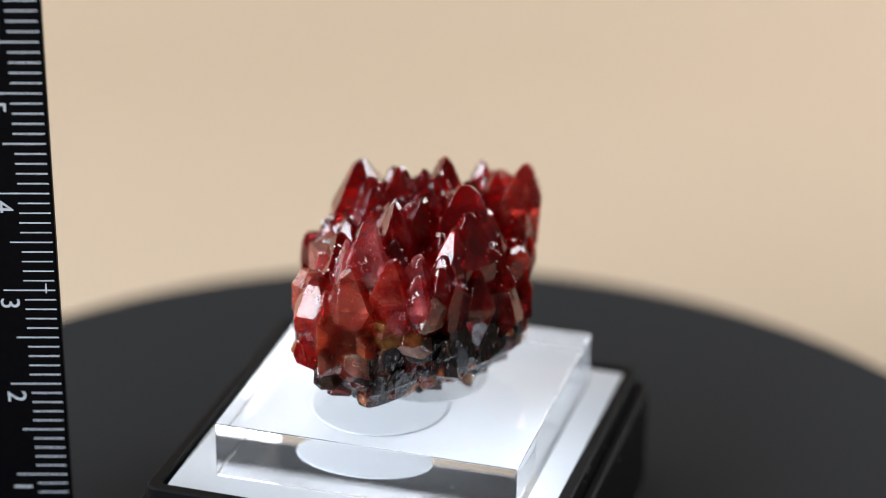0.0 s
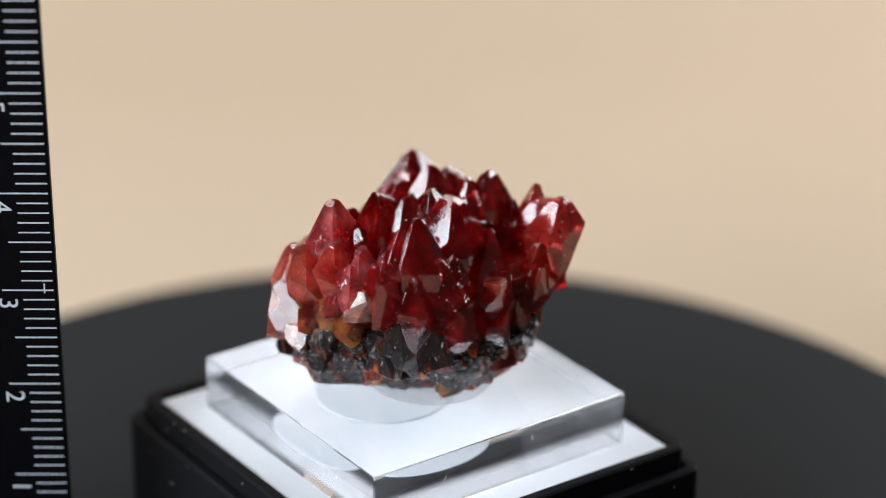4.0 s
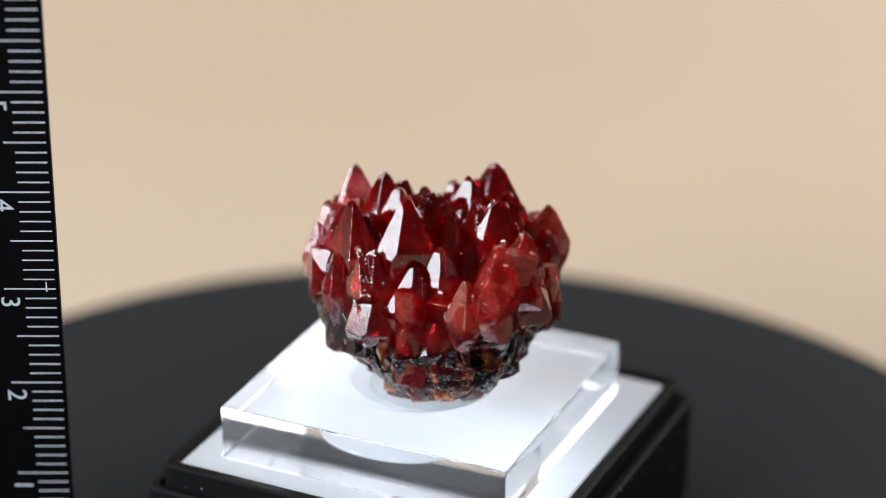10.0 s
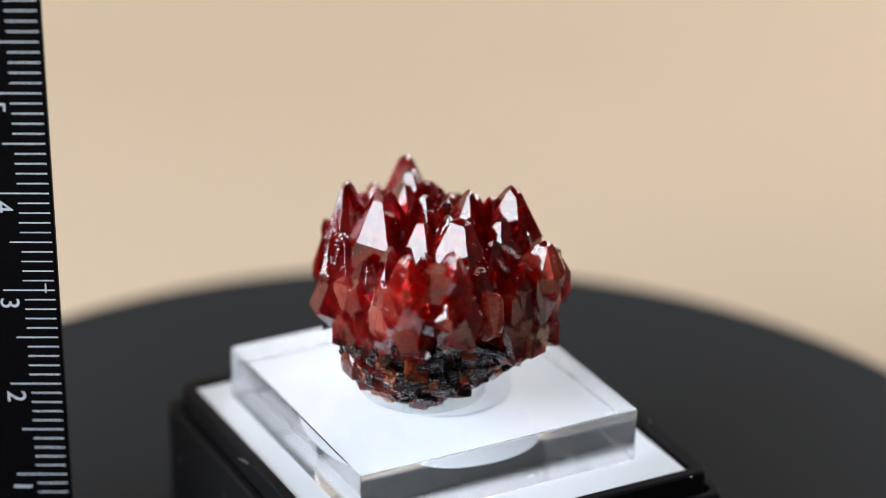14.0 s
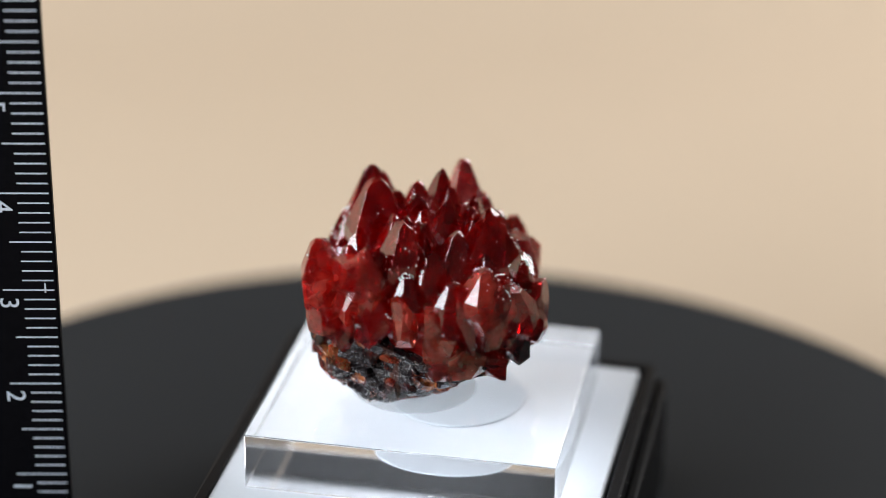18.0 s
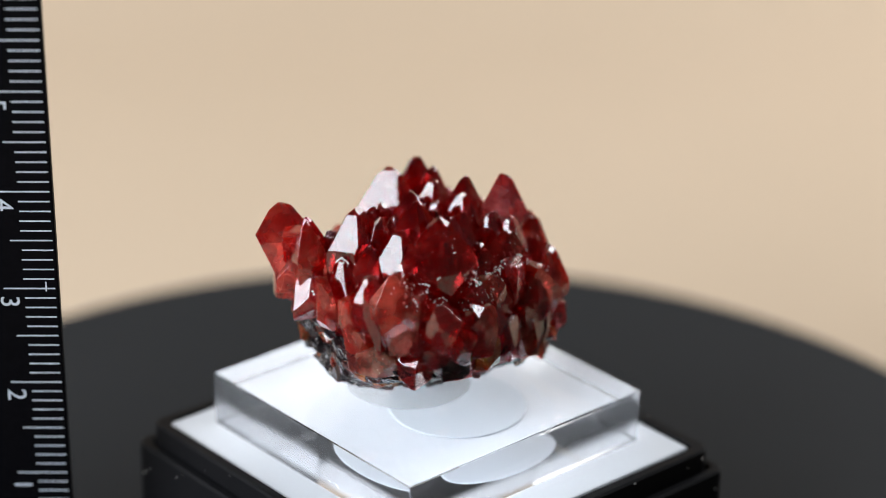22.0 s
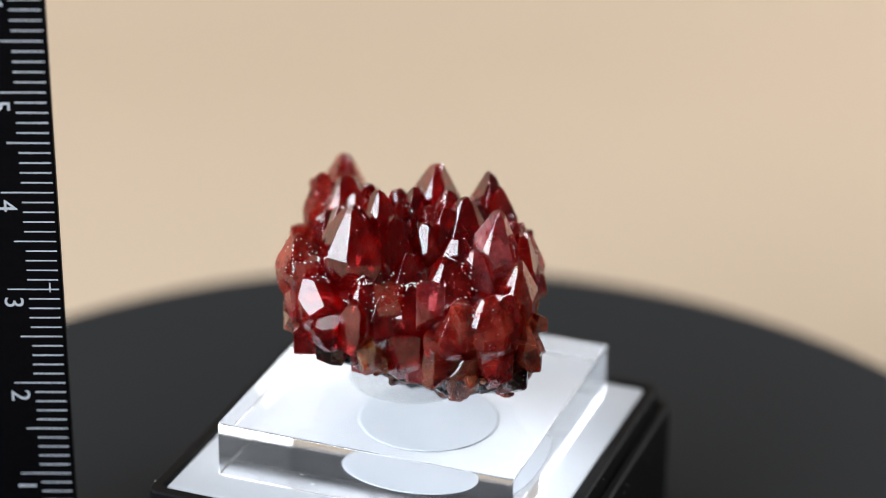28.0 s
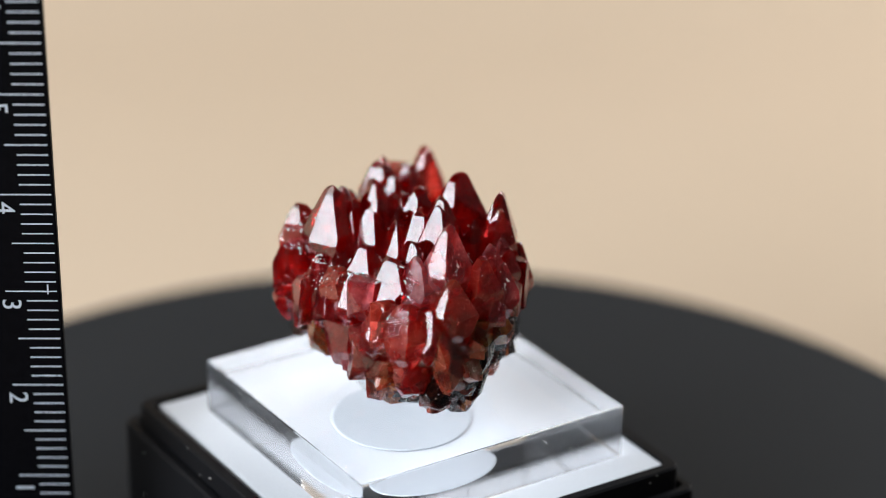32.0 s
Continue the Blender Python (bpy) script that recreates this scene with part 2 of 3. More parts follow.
# ------------------------------------------------------------------ turntable
def turntable():
    t = thing("turntable", "round matt black turning display stand", "turntable")
    plate = lathe([(0, -2 * MM), (66.3 * MM, -2 * MM), (68.3 * MM, -1.6 * MM), (68.5 * MM, -0.8 * MM), (67.9 * MM, -0.1 * MM), (67.3 * MM, 0), (0, 0)], 160)
    bmesh.ops.translate(plate, vec=(-0.27 * MM, 0.12 * MM, 0), verts=plate.verts)
    part("top_plate", plate, FELT, t, "thin matt black round plate")
    part("drum", lathe([(0, -29.5 * MM), (62 * MM, -29.5 * MM), (63 * MM, -28.5 * MM), (63 * MM, -2.2 * MM), (0, -2.2 * MM)], 120), BLACK_PLASTIC, t)
    TURNING.append(t)


turntable()

# ------------------------------------------------------------------ box with pad, acrylic base
BASE = Matrix.Translation((-1.0 * MM, 0.4 * MM, 0)) @ Matrix.Rotation(radians(-16.5), 4, "Z")
BOX = Matrix.Translation((-1.3 * MM, 0.7 * MM, 0)) @ Matrix.Rotation(radians(-17.0), 4, "Z")
CASE = Matrix.Translation((-1.68 * MM, 0.83 * MM, 0)) @ Matrix.Rotation(radians(-17.0), 4, "Z")


def wall_ring(half, thick, z0, z1, m, bevel):
    """Four box walls with rounded corners as one ring."""
    bm = bmesh.new()

    def loop(h, r, z):
        out = []
        for k in range(4):
            for i in range(5):
                a = math.pi / 2 * (k + i / 4)
                cx, cy = (h - r) * (1, -1, -1, 1)[k], (h - r) * (1, 1, -1, -1)[k]
                out.append(bm.verts.new((cx + r * math.cos(a), cy + r * math.sin(a), z)))
        return out

    r = 1.2 * MM
    loops = [loop(half - bevel, r, z0), loop(half, r, z0 + bevel), loop(half, r, z1 - bevel), loop(half - bevel, r - bevel, z1),
             loop(half - thick + bevel, r * 0.5, z1), loop(half - thick, r * 0.5, z1 - bevel), loop(half - thick, r * 0.5, z0)]
    for a, b in zip(loops, loops[1:] + loops[:1]):
        for i in range(20):
            j = (i + 1) % 20
            bm.faces.new((a[i], a[j], b[j], b[i]))
    bmesh.ops.transform(bm, matrix=m, verts=bm.verts)
    return bm


def display_box():
    b = thing("display_box", "black plastic specimen box with a white foam top, on the turntable", "box")
    part("outer_wall", wall_ring(21.0 * MM, 1.1 * MM, 0, 11.2 * MM, CASE, 0.25 * MM), BLACK_PLASTIC, b, "glossy black plastic wall")
    part("inner_wall", wall_ring(19.85 * MM, 1.3 * MM, 0.5 * MM, 13.4 * MM, CASE, 0.2 * MM), BLACK_PLASTIC, b, "raised black plastic rim")
    part("foam_pad", block(-18.5 * MM, 18.5 * MM, -18.5 * MM, 18.5 * MM, 0.6 * MM, 13.15 * MM, 0.25 * MM, 2, BOX), WHITE_PAD, b, "smooth white foam pad")
    rng = random.Random(8)
    bm = bmesh.new()
    for k in range(140):
        side, u, z = rng.randrange(4), rng.uniform(-20, 20), rng.uniform(3, 11)
        far = 21.0
        if rng.random() < 0.3:
            far, z, u = 19.85, rng.uniform(11.4, 13.3), u * 0.95
        p = Matrix.Rotation(math.pi / 2 * side, 3, "Z") @ Vector((far, u, z)) * MM
        size = rng.uniform(0.03, 0.09) * MM
        made = bmesh.ops.create_icosphere(bm, subdivisions=1, radius=size)
        bmesh.ops.translate(bm, vec=CASE @ p, verts=made["verts"])
    dust = part("dust", bm, SUGAR, b, "tiny pale dust specks")
    dust["kind"] = "stuff"
    TURNING.append(b)


display_box()


def acrylic_base():
    t = thing("acrylic_base", "clear square acrylic slab with polished edges, on white foam", "stand")
    slab = part("slab", block(-15 * MM, 15 * MM, -15 * MM, 15 * MM, 13.27 * MM, 18.9 * MM, 0.10 * MM, 2, BASE), ACRYLIC, t)
    slab.data.materials.append(SAWN)
    for f in slab.data.polygons:
        if abs(f.normal.z) < 0.3:
            f.material_index = 1
    slab.visible_shadow = False
    rng = random.Random(3)
    for k in range(8):
        m = BASE @ Matrix.Rotation(math.pi / 2 * (k % 4), 4, "Z") @ Matrix.Translation((15.0 * MM, rng.uniform(-13, 13) * MM, rng.uniform(14.2, 18.0) * MM))
        m = m @ Matrix.Rotation(rng.uniform(0, 3.1), 4, "X")
        size = rng.uniform(0.08, 0.4) * MM
        part("scratch", block(-0.01 * MM, 0.012 * MM, -size, size, -0.012 * MM, 0.012 * MM, 0, 1, m), SUGAR, t, "hair-thin white scratch")
    TURNING.append(t)


acrylic_base()


def disc(name, x, y, z0, z1, r, material, label, category):
    bm = lathe([(0, z0), (r - 0.2 * MM, z0), (r, z0 + 0.3 * (z1 - z0)), (r - 0.05 * MM, z0 + 0.8 * (z1 - z0)), (r - 0.3 * MM, z1), (0, z1)], 72)
    bmesh.ops.translate(bm, vec=(x, y, 0), verts=bm.verts)
    ob = new(name, mesh_of(bm, name, material, True))
    tagged(ob, label, category)
    TURNING.append(ob)


disc("paper_dot", -3.9 * MM, -0.8 * MM, 13.17 * MM, 13.34 * MM, 6.95 * MM, FROST, "round pale dot between acrylic slab and white foam", "sticker")
disc("adhesive_dot", 0.6 * MM, 1.2 * MM, 18.91 * MM, 18.98 * MM, 6.2 * MM, GEL, "round thin milky adhesive dot under the red crystals", "adhesive")


# ------------------------------------------------------------------ ruler
def ruler():
    t = thing("ruler", "black upright ruler with white millimetre marks and numbers", "ruler")
    zero, edge, face = 1.33 * MM, -34.2 * MM, -6.4 * MM
    lean = Matrix.Translation((edge, face, 0)) @ Matrix.Rotation(radians(-0.5), 4, "Y")
    part("blade", block(-30 * MM, 0, 0, 1.0 * MM, 0.3 * MM, 156 * MM, 0.15 * MM, 2, lean), RULER_BLACK, t, "glossy black blade")
    rng = random.Random(4)
    for k in range(2, 150):
        long = 4.9 if k % 10 == 0 else 4.0 if k % 5 == 0 else 2.95
        x1 = -0.32 + rng.uniform(-0.05, 0.05)
        z = zero + k * MM
        part("mark", block((x1 - long) * MM, x1 * MM, -0.03 * MM, 0.02 * MM, z - 0.068 * MM, z + 0.068 * MM, 0, 1, lean), INK, t)
    for k in range(1, 15):
        cu = bpy.data.curves.new("digit", "FONT")
        cu.body, cu.size, cu.extrude, cu.align_x = str(k), 2.6 * MM, 0.02 * MM, "LEFT"
        ob = bpy.data.objects.new("digit", cu)
        me = bpy.data.meshes.new_from_object(ob)
        bpy.data.objects.remove(ob)
        me.materials.append(INK)
        d = new("digit", me)
        d.parent = t
        d.matrix_basis = lean @ Matrix.Translation((-5.55 * MM, -0.03 * MM, zero + (k * 10 - 0.72) * MM)) @ Matrix.Rotation(radians(90), 4, "Y") @ Matrix.Rotation(radians(90), 4, "X")
    part("scratch", block(-1.25 * MM, -1.1 * MM, -0.035 * MM, 0.01 * MM, zero + 29.7 * MM, zero + 30.7 * MM, 0, 1, lean), INK, t, "small white chip")


ruler()


# ------------------------------------------------------------------ red crystal specimen
LIFT = 25.0    # height of the specimen's own zero above the turntable's top, in millimetres
CLUSTER = thing("crystal_cluster", "cluster of pointed glassy red crystals on dark rusty matrix", "mineral")
TURNING.append(CLUSTER)
EDGES = []     # long edges along which grains sit in chains
SKIN = []      # faces on which fine druse grows: area, corners, normal


def remember(bm, weight=1.0):
    for f in bm.faces:
        if f.normal.z > -0.2:
            SKIN.append((f.calc_area() * weight, [x.co.copy() for x in f.verts], f.normal.copy()))


def wear(bm):
    """A hair of rounding on the edges, which catches the light."""
    bmesh.ops.dissolve_degenerate(bm, dist=0.03 * MM, edges=bm.edges[:])
    bmesh.ops.bevel(bm, geom=bm.edges[:], offset=0.03 * MM, segments=1, profile=0.5, affect="EDGES", clamp_overlap=True)


def toward(az, el):
    a, e = radians(az), radians(el)
    return Vector((math.cos(a) * math.cos(e), math.sin(a) * math.cos(e), math.sin(e)))


# the crystals grew parallel: the directions in which their faces look, in degrees
GROWN = (-97, -33, 9, 53, 106, 149, 188, 225)
SHARP = (-97, -33, 9, 106, 149, 190)
BLADE = (-97, -46, 9, 45, 106, 128, 180, 222)


def stone(x, y, z, w, d, way, length, peak, material=None, ridge=0.15, faces=GROWN, seed=None, flat=0.12, ax=None, ay=None, chips=0, name="crystal", label="", blunt=0.13, spread=10.0):
    """A crystal by its tip: half widths w along the azimuth way and d across it, peak: height of its pyramid (millimetres)."""
    seed = int(abs(x * 131 + y * 517 + z * 29) * 10) if seed is None else seed
    rng = random.Random(seed)
    length = max(1.2 * w, min(length, z - min(foot(x, y), 3.0) - 0.4))
    bm = bmesh.new()
    bmesh.ops.create_cube(bm, size=1)
    for v in bm.verts:
        v.co = (v.co.x * w * 3, v.co.y * w * 3, 2 - (length + 2) / 2 + v.co.z * (length + 2))
    lift = Vector((0, 0, 0.55 * blunt * peak))
    for az in faces:
        az += rng.gauss(0, spread)
        a = radians(az - way)
        r = math.hypot(w * math.cos(a), d * math.sin(a))
        out = toward(az, 0)
        cut(bm, out * r * rng.uniform(0.92, 1.08), toward(az, rng.uniform(1, 4)))
        s = ridge * abs(math.cos(a)) + rng.choice((0.0, 0.0, 0.0, 0.08, 0.16)) * min(w, d)
        el = math.degrees(math.atan2(r, 0.86 * peak)) + rng.uniform(-1.5, 1.5)
        cut(bm, out * s + lift, toward(az, el))
        deep = blunt * peak * rng.uniform(0.6, 1.4)
        cut(bm, out * (s + deep * math.tan(radians(el))) + Vector((0, 0, -deep)) + lift, toward(az, el + rng.uniform(16, 26)))
    if flat:
        cut(bm, Vector((0, 0, -0.3 * flat)), toward(rng.uniform(0, 360), rng.uniform(50, 80)))
    for k in range(chips):
        az = rng.uniform(0, 360)
        cut(bm, Vector((0, 0, -rng.uniform(0.25, 0.6) * length)) + toward(az, 0) * d * rng.uniform(0.85, 0.97), toward(az, rng.uniform(-12, 20)))
    for k in range(6):
        az = k * 60 + rng.uniform(-15, 15)
        cut(bm, Vector((0, 0, -length)) + toward(az, 0) * 0.45 * d, toward(az, -rng.uniform(14, 24)))
    up = Vector((x * 0.008 if ax is None else ax, y * 0.008 if ay is None else ay, 1)).normalized()
    m = Matrix.Scale(MM, 4) @ Matrix.Translation((x, y, z + LIFT + 0.6 * flat)) @ Vector((0, 0, 1)).rotation_difference(up).to_matrix().to_4x4()
    bmesh.ops.transform(bm, matrix=m, verts=bm.verts)
    wear(bm)
    bm.normal_update()
    remember(bm)
    for e in bm.edges:
        p, q = (v.co for v in e.verts)
        if (p - q).length > 1.0 * MM and 4 < (p.z + q.z) / 2 / MM - LIFT < 12.5 and e.link_faces[0].normal.z > -0.1:
            EDGES.append((p.copy(), q.copy()))
    return part(name, bm, material or RED, CLUSTER, label)


def lump(x, y, z, sx, sy, sz, material, seed, name="broken_crystal", turn_z=0.0, cuts=12, label="", grow=0.3, facet=None):
    """A broken angular block with flat faces; half sizes in millimetres."""
    rng = random.Random(seed)
    z = max(z, min(foot(x, y), 2.0) + 0.9 * sz)
    bm = bmesh.new()
    bmesh.ops.create_cube(bm, size=2.0)
    for k in range(cuts):
        n = Vector((rng.gauss(0, 1), rng.gauss(0, 1), rng.gauss(0, 0.7))).normalized()
        cut(bm, n * rng.uniform(0.80, 1.05), n)
    if facet:
        az, steep, off = radians(facet[0]) - turn_z, radians(facet[1]), facet[2]
        n = Vector((math.cos(az) * math.sin(steep), math.sin(az) * math.sin(steep), math.cos(steep)))
        cut(bm, n * off, n)
    m = Matrix.Translation((x * MM, y * MM, (z + LIFT) * MM)) @ Matrix.Rotation(turn_z, 4, "Z") @ Matrix.Diagonal((sx * MM, sy * MM, sz * MM, 1))
    bmesh.ops.transform(bm, matrix=m, verts=bm.verts)
    wear(bm)
    bm.normal_update()
    remember(bm, grow)
    return part(name, bm, material, CLUSTER, label)


# how far the specimen reaches from its axis, every 30 degrees from -180, at six heights (millimetres)
SWELL = {
    -6: (3.2, 5.6, 3.9, 3.0, 2.5, 2.4, 3.4, 4.6, 5.0, 3.1, 2.1, 2.2),
    -4: (6.2, 9.4, 12.4, 5.9, 4.6, 6.2, 7.4, 8.6, 8.7, 7.1, 5.6, 5.2),
    -2: (8.7, 13.1, 13.4, 9.9, 8.1, 8.1, 10.4, 11.1, 10.5, 10.2, 8.9, 7.9),
    1: (11.0, 13.8, 13.8, 11.5, 10.5, 10.3, 12.2, 12.9, 11.4, 12.9, 13.0, 11.0),
    6: (10.5, 12.8, 13.2, 12.2, 10.9, 11.4, 12.1, 14.4, 14.0, 14.0, 14.3, 11.9),
    10: (9.0, 9.8, 11.7, 11.7, 10.5, 10.1, 9.8, 14.5, 13.4, 11.7, 13.0, 10.3),
}
# where the red begins above the dark matrix, every 30 degrees from -180
SHORE = (-1.4, -1.6, 1.6, 3.2, 2.6, 1.2, 1.0, 3.8, 3.8, 1.2, 0.6, 0.0)


def axis(z):
    k = max(0.0, -z) / 6
    return -0.8 + 2.2 * k, 0.6 + 0.1 * k


def round_about(ring, a):
    k = (math.degrees(a) + 180) % 360 / 30
    i, f = int(k) % 12, k - int(k)
    f = f * f * (3 - 2 * f)
    return ring[i] * (1 - f) + ring[(i + 1) % 12] * f


def reach(a, z):
    """Radius of the outer surface in the direction a at the height z."""
    hs = sorted(SWELL)
    z = max(hs[0], min(hs[-1], z))
    for lo, hi in zip(hs, hs[1:]):
        if z <= hi:
            u, v = round_about(SWELL[lo], a), round_about(SWELL[hi], a)
            return u + (v - u) * (z - lo) / (hi - lo)


def flank(a, z, inset=0.0):
    r = reach(a, z) - inset
    cx, cy = axis(z)
    return cx + r * math.cos(a), cy + r * math.sin(a)


def foot(x, y):
    """Height of the specimen's underside over the point x, y."""
    z = -5.8
    while z < 6:
        cx, cy = axis(z)
        if math.hypot(x - cx, y - cy) < reach(math.atan2(y - cy, x - cx), z):
            return z
        z += 0.2
    return z


def core():
    """The broken bowl of matrix, in slabs and splinters, and the massive red root that stands on it."""
    bm = bmesh.new()
    bmesh.ops.create_icosphere(bm, subdivisions=7, radius=1)
    for v in bm.verts:
        d = v.co.normalized()
        a = math.atan2(d.y, d.x)
        level = math.degrees(a)
        side = math.hypot(d.x, d.y)
        low = d.z < 0
        z = -5.9 * min(1.0, (1 - side) / 0.55) if low else (round_about(SHORE, a) + 1.0) * d.z
        cx, cy = axis(z)
        r = min(1.0, side / 0.45) * max(0.8, reach(a, z) - 0.55) if low else (reach(a, max(0.0, z)) - 0.9) * min(1.0, side * 1.3)
        p = Vector((cx + r * math.cos(a), cy + r * math.sin(a), z))
        layered = max(0.0, 1 - abs(level - 38) / 45)
        q = Vector((p.x, p.y, p.z * (0.42 + 1.6 * layered)))
        near, spots = noise.voronoi(q * 0.34)
        tilt = (noise.cell_vector(spots[0] * 3.1) - Vector((0.5, 0.5, 0.5))).dot(q - spots[0] * 1.0 / 0.34) * 0.30
        step = noise.cell(spots[0] * 7.3) * 0.55 + tilt + noise.noise(q * 0.4) * 0.3
        small, spots = noise.voronoi(q * 1.1 + Vector((5, 3, 1)))
        step += noise.cell(spots[0] * 9.1) * 0.13 - max(0.0, 0.10 - (near[1] - near[0])) * 1.2
        step += noise.noise(Vector((p.x * 5, p.y * 5, p.z * 0.8))) * 0.05
        step += layered * 0.16 * noise.noise(Vector((p.x * 0.7, p.y * 0.7, p.z * 4.5 + noise.noise(p * 0.6) * 2)))
        v.co = (p + Vector((d.x, d.y, d.z * 0.5)) * step) * MM
        v.co.z += LIFT * MM
    bm.normal_update()
    remember(bm, 0.25)
    part("matrix", bm, RUST, CLUSTER, "black and rusty broken matrix")
    bm = bmesh.new()
    bmesh.ops.create_icosphere(bm, subdivisions=6, radius=1)
    for v in bm.verts:
        d = v.co.normalized()
        a, side = math.atan2(d.y, d.x), math.hypot(d.x, d.y)
        low = round_about(SHORE, a) - 0.6
        z = low + (d.z + 1) / 2 * (7.6 - low)
        r = min(1.0, side * 1.5) * (reach(a, z) - 2.3 + 0.5 * noise.noise(d * 3))
        v.co = Vector((-0.8 + r * math.cos(a), 0.6 + r * math.sin(a), z + LIFT)) * MM
    part("crystal_root", bm, ROOT, CLUSTER, "massive translucent red root of the crystals")


core()

# the tall crystals
stone(-6.1, 6.6, 15.0, 2.9, 2.6, 40, 11, 5.8, seed=1, spread=1.5, faces=SHARP, ridge=0.25)
stone(2.4, 7.8, 14.6, 2.2, 2.0, 100, 12, 5.4, seed=2, spread=1.5, faces=SHARP, ridge=0.3)
stone(1.8, 5.7, 14.0, 1.5, 1.4, 60, 10, 4.6, seed=3, spread=1.5, faces=SHARP)
stone(4.1, 5.1, 10.6, 1.8, 1.6, 60, 9, 4.6, seed=4, spread=1.5, faces=SHARP)
stone(6.1, 10.7, 13.2, 1.8, 1.5, 120, 11, 4.6, BRIGHT, seed=5)
stone(10.3, 8.6, 13.4, 1.9, 1.7, 140, 12, 5.0, BRIGHT, seed=6, faces=SHARP, ridge=0.3, ax=0.10, ay=0.06)
stone(10.4, 5.8, 9.7, 1.8, 1.4, 60, 8.5, 5.4, BRIGHT, seed=7, faces=SHARP, ax=0.14, ay=0.05)
stone(7.5, 8.6, 12.6, 1.6, 1.4, 30, 10, 4.2, seed=8)
stone(4.3, -0.9, 15.2, 3.1, 2.7, 0, 13, 7.4, seed=9, spread=1.5, faces=SHARP, ridge=0.5, flat=0.2)
stone(4.5, -6.0, 14.6, 2.8, 1.7, 26, 13, 6.4, seed=10, faces=BLADE, ridge=0.2, label="broad blade-shaped glassy red crystal")
stone(6.6, -5.2, 10.6, 2.8, 1.3, 40, 10, 5.4, seed=58, faces=BLADE, label="glassy red blade")
stone(2.4, -7.6, 10.6, 2.2, 1.2, 20, 9, 5.0, seed=59, faces=BLADE)
stone(3.2, -7.0, 13.5, 1.8, 1.5, 26, 10, 4.4, seed=11, faces=BLADE)
stone(6.9, -3.6, 10.6, 2.1, 1.6, 60, 9, 5.0, seed=12)
stone(7.6, 0.4, 9.6, 2.2, 1.9, 80, 8.5, 5.2, seed=13)
stone(6.4, 2.6, 11.2, 2.0, 1.8, 60, 9, 5.0, seed=14)
stone(-4.9, -7.5, 14.4, 2.1, 1.9, 0, 10, 5.4, PINK, seed=15, faces=SHARP, ridge=0.3, chips=1, label="pale veined red crystal")
stone(-2.4, -4.0, 14.8, 2.1, 1.8, 120, 11, 5.2, seed=16, spread=4.0, faces=SHARP)
stone(-3.1, -2.2, 13.9, 1.8, 1.6, 90, 10, 4.8, seed=17, spread=4.0, faces=SHARP)
stone(0.2, -2.2, 14.3, 2.0, 1.7, 60, 10, 4.6, seed=18, spread=4.0, faces=SHARP, flat=0.3)
stone(0.4, 1.0, 14.1, 2.1, 1.8, 0, 10, 4.4, seed=19, spread=4.0, faces=SHARP, flat=0.35)
stone(0.0, 2.4, 13.2, 1.6, 1.4, 0, 9, 4.0, seed=20, spread=4.0, flat=0.3)
stone(-2.2, 4.3, 15.0, 1.9, 1.7, 30, 11, 4.6, seed=21, spread=4.0, faces=SHARP, flat=0.25)
stone(-4.9, 4.7, 13.8, 2.0, 1.8, 30, 10, 5.2, seed=22, spread=4.0, faces=SHARP)
stone(-4.6, 2.5, 13.4, 1.9, 1.7, 0, 10, 4.6, seed=23, spread=4.0, faces=SHARP)
stone(-2.2, 1.3, 13.0, 1.6, 1.4, 0, 9, 4.0, seed=24, spread=4.0, flat=0.3)
stone(-1.2, -0.5, 13.1, 1.6, 1.4, 60, 9, 4.0, seed=25, spread=4.0, flat=0.3)
stone(-4.3, -0.4, 12.8, 1.9, 1.7, 60, 9, 4.6, seed=26, spread=4.0, faces=SHARP)
stone(-2.8, 8.0, 13.5, 2.3, 2.0, 20, 11, 5.2, seed=27, faces=SHARP)
stone(0.3, 6.9, 13.7, 1.6, 1.4, 20, 10, 4.4, seed=28)
stone(2.8, 2.9, 13.1, 2.0, 1.8, 0, 10, 4.8, seed=29, faces=SHARP)
stone(0.5, 3.8, 12.7, 1.7, 1.5, 0, 9, 4.2, seed=30)
stone(-0.4, 9.4, 12.0, 2.0, 1.7, 0, 9, 5.0, seed=31)
stone(-5.2, 8.9, 11.4, 2.0, 1.7, 0, 9, 4.8, seed=32)
stone(-8.0, -2.8, 10.8, 2.7, 2.2, 100, 9, 5.2, seed=33, spread=1.5, faces=SHARP, ridge=0.3, chips=1)
stone(-10.3, -7.0, 8.2, 2.2, 1.8, 120, 8.5, 4.6, BRIGHT, seed=34, faces=GROWN, ridge=0.5, label="stout clear orange-red crystal")
stone(-7.1, 1.0, 10.8, 2.6, 2.0, 90, 9, 4.6, seed=35, faces=SHARP)
stone(-7.4, 4.5, 11.0, 2.0, 1.8, 100, 9, 4.6, seed=36)
stone(-5.8, -3.6, 12.0, 1.9, 1.7, 90, 9, 4.6, seed=37, faces=SHARP)
stone(-7.0, -5.4, 11.2, 2.0, 1.7, 90, 9, 4.8, PINK, seed=38, faces=SHARP)
stone(-2.7, -9.6, 11.4, 2.0, 1.6, 0, 9, 4.8, BRIGHT, seed=39, faces=SHARP)
stone(2.1, -8.2, 11.1, 1.6, 1.4, 0, 8, 4.0, PINK, seed=40)
stone(-0.2, -8.6, 11.4, 1.7, 1.5, 0, 8, 4.0, PINK, seed=41)
stone(1.9, -9.3, 10.4, 1.2, 1.0, 0, 6, 2.8, seed=42)
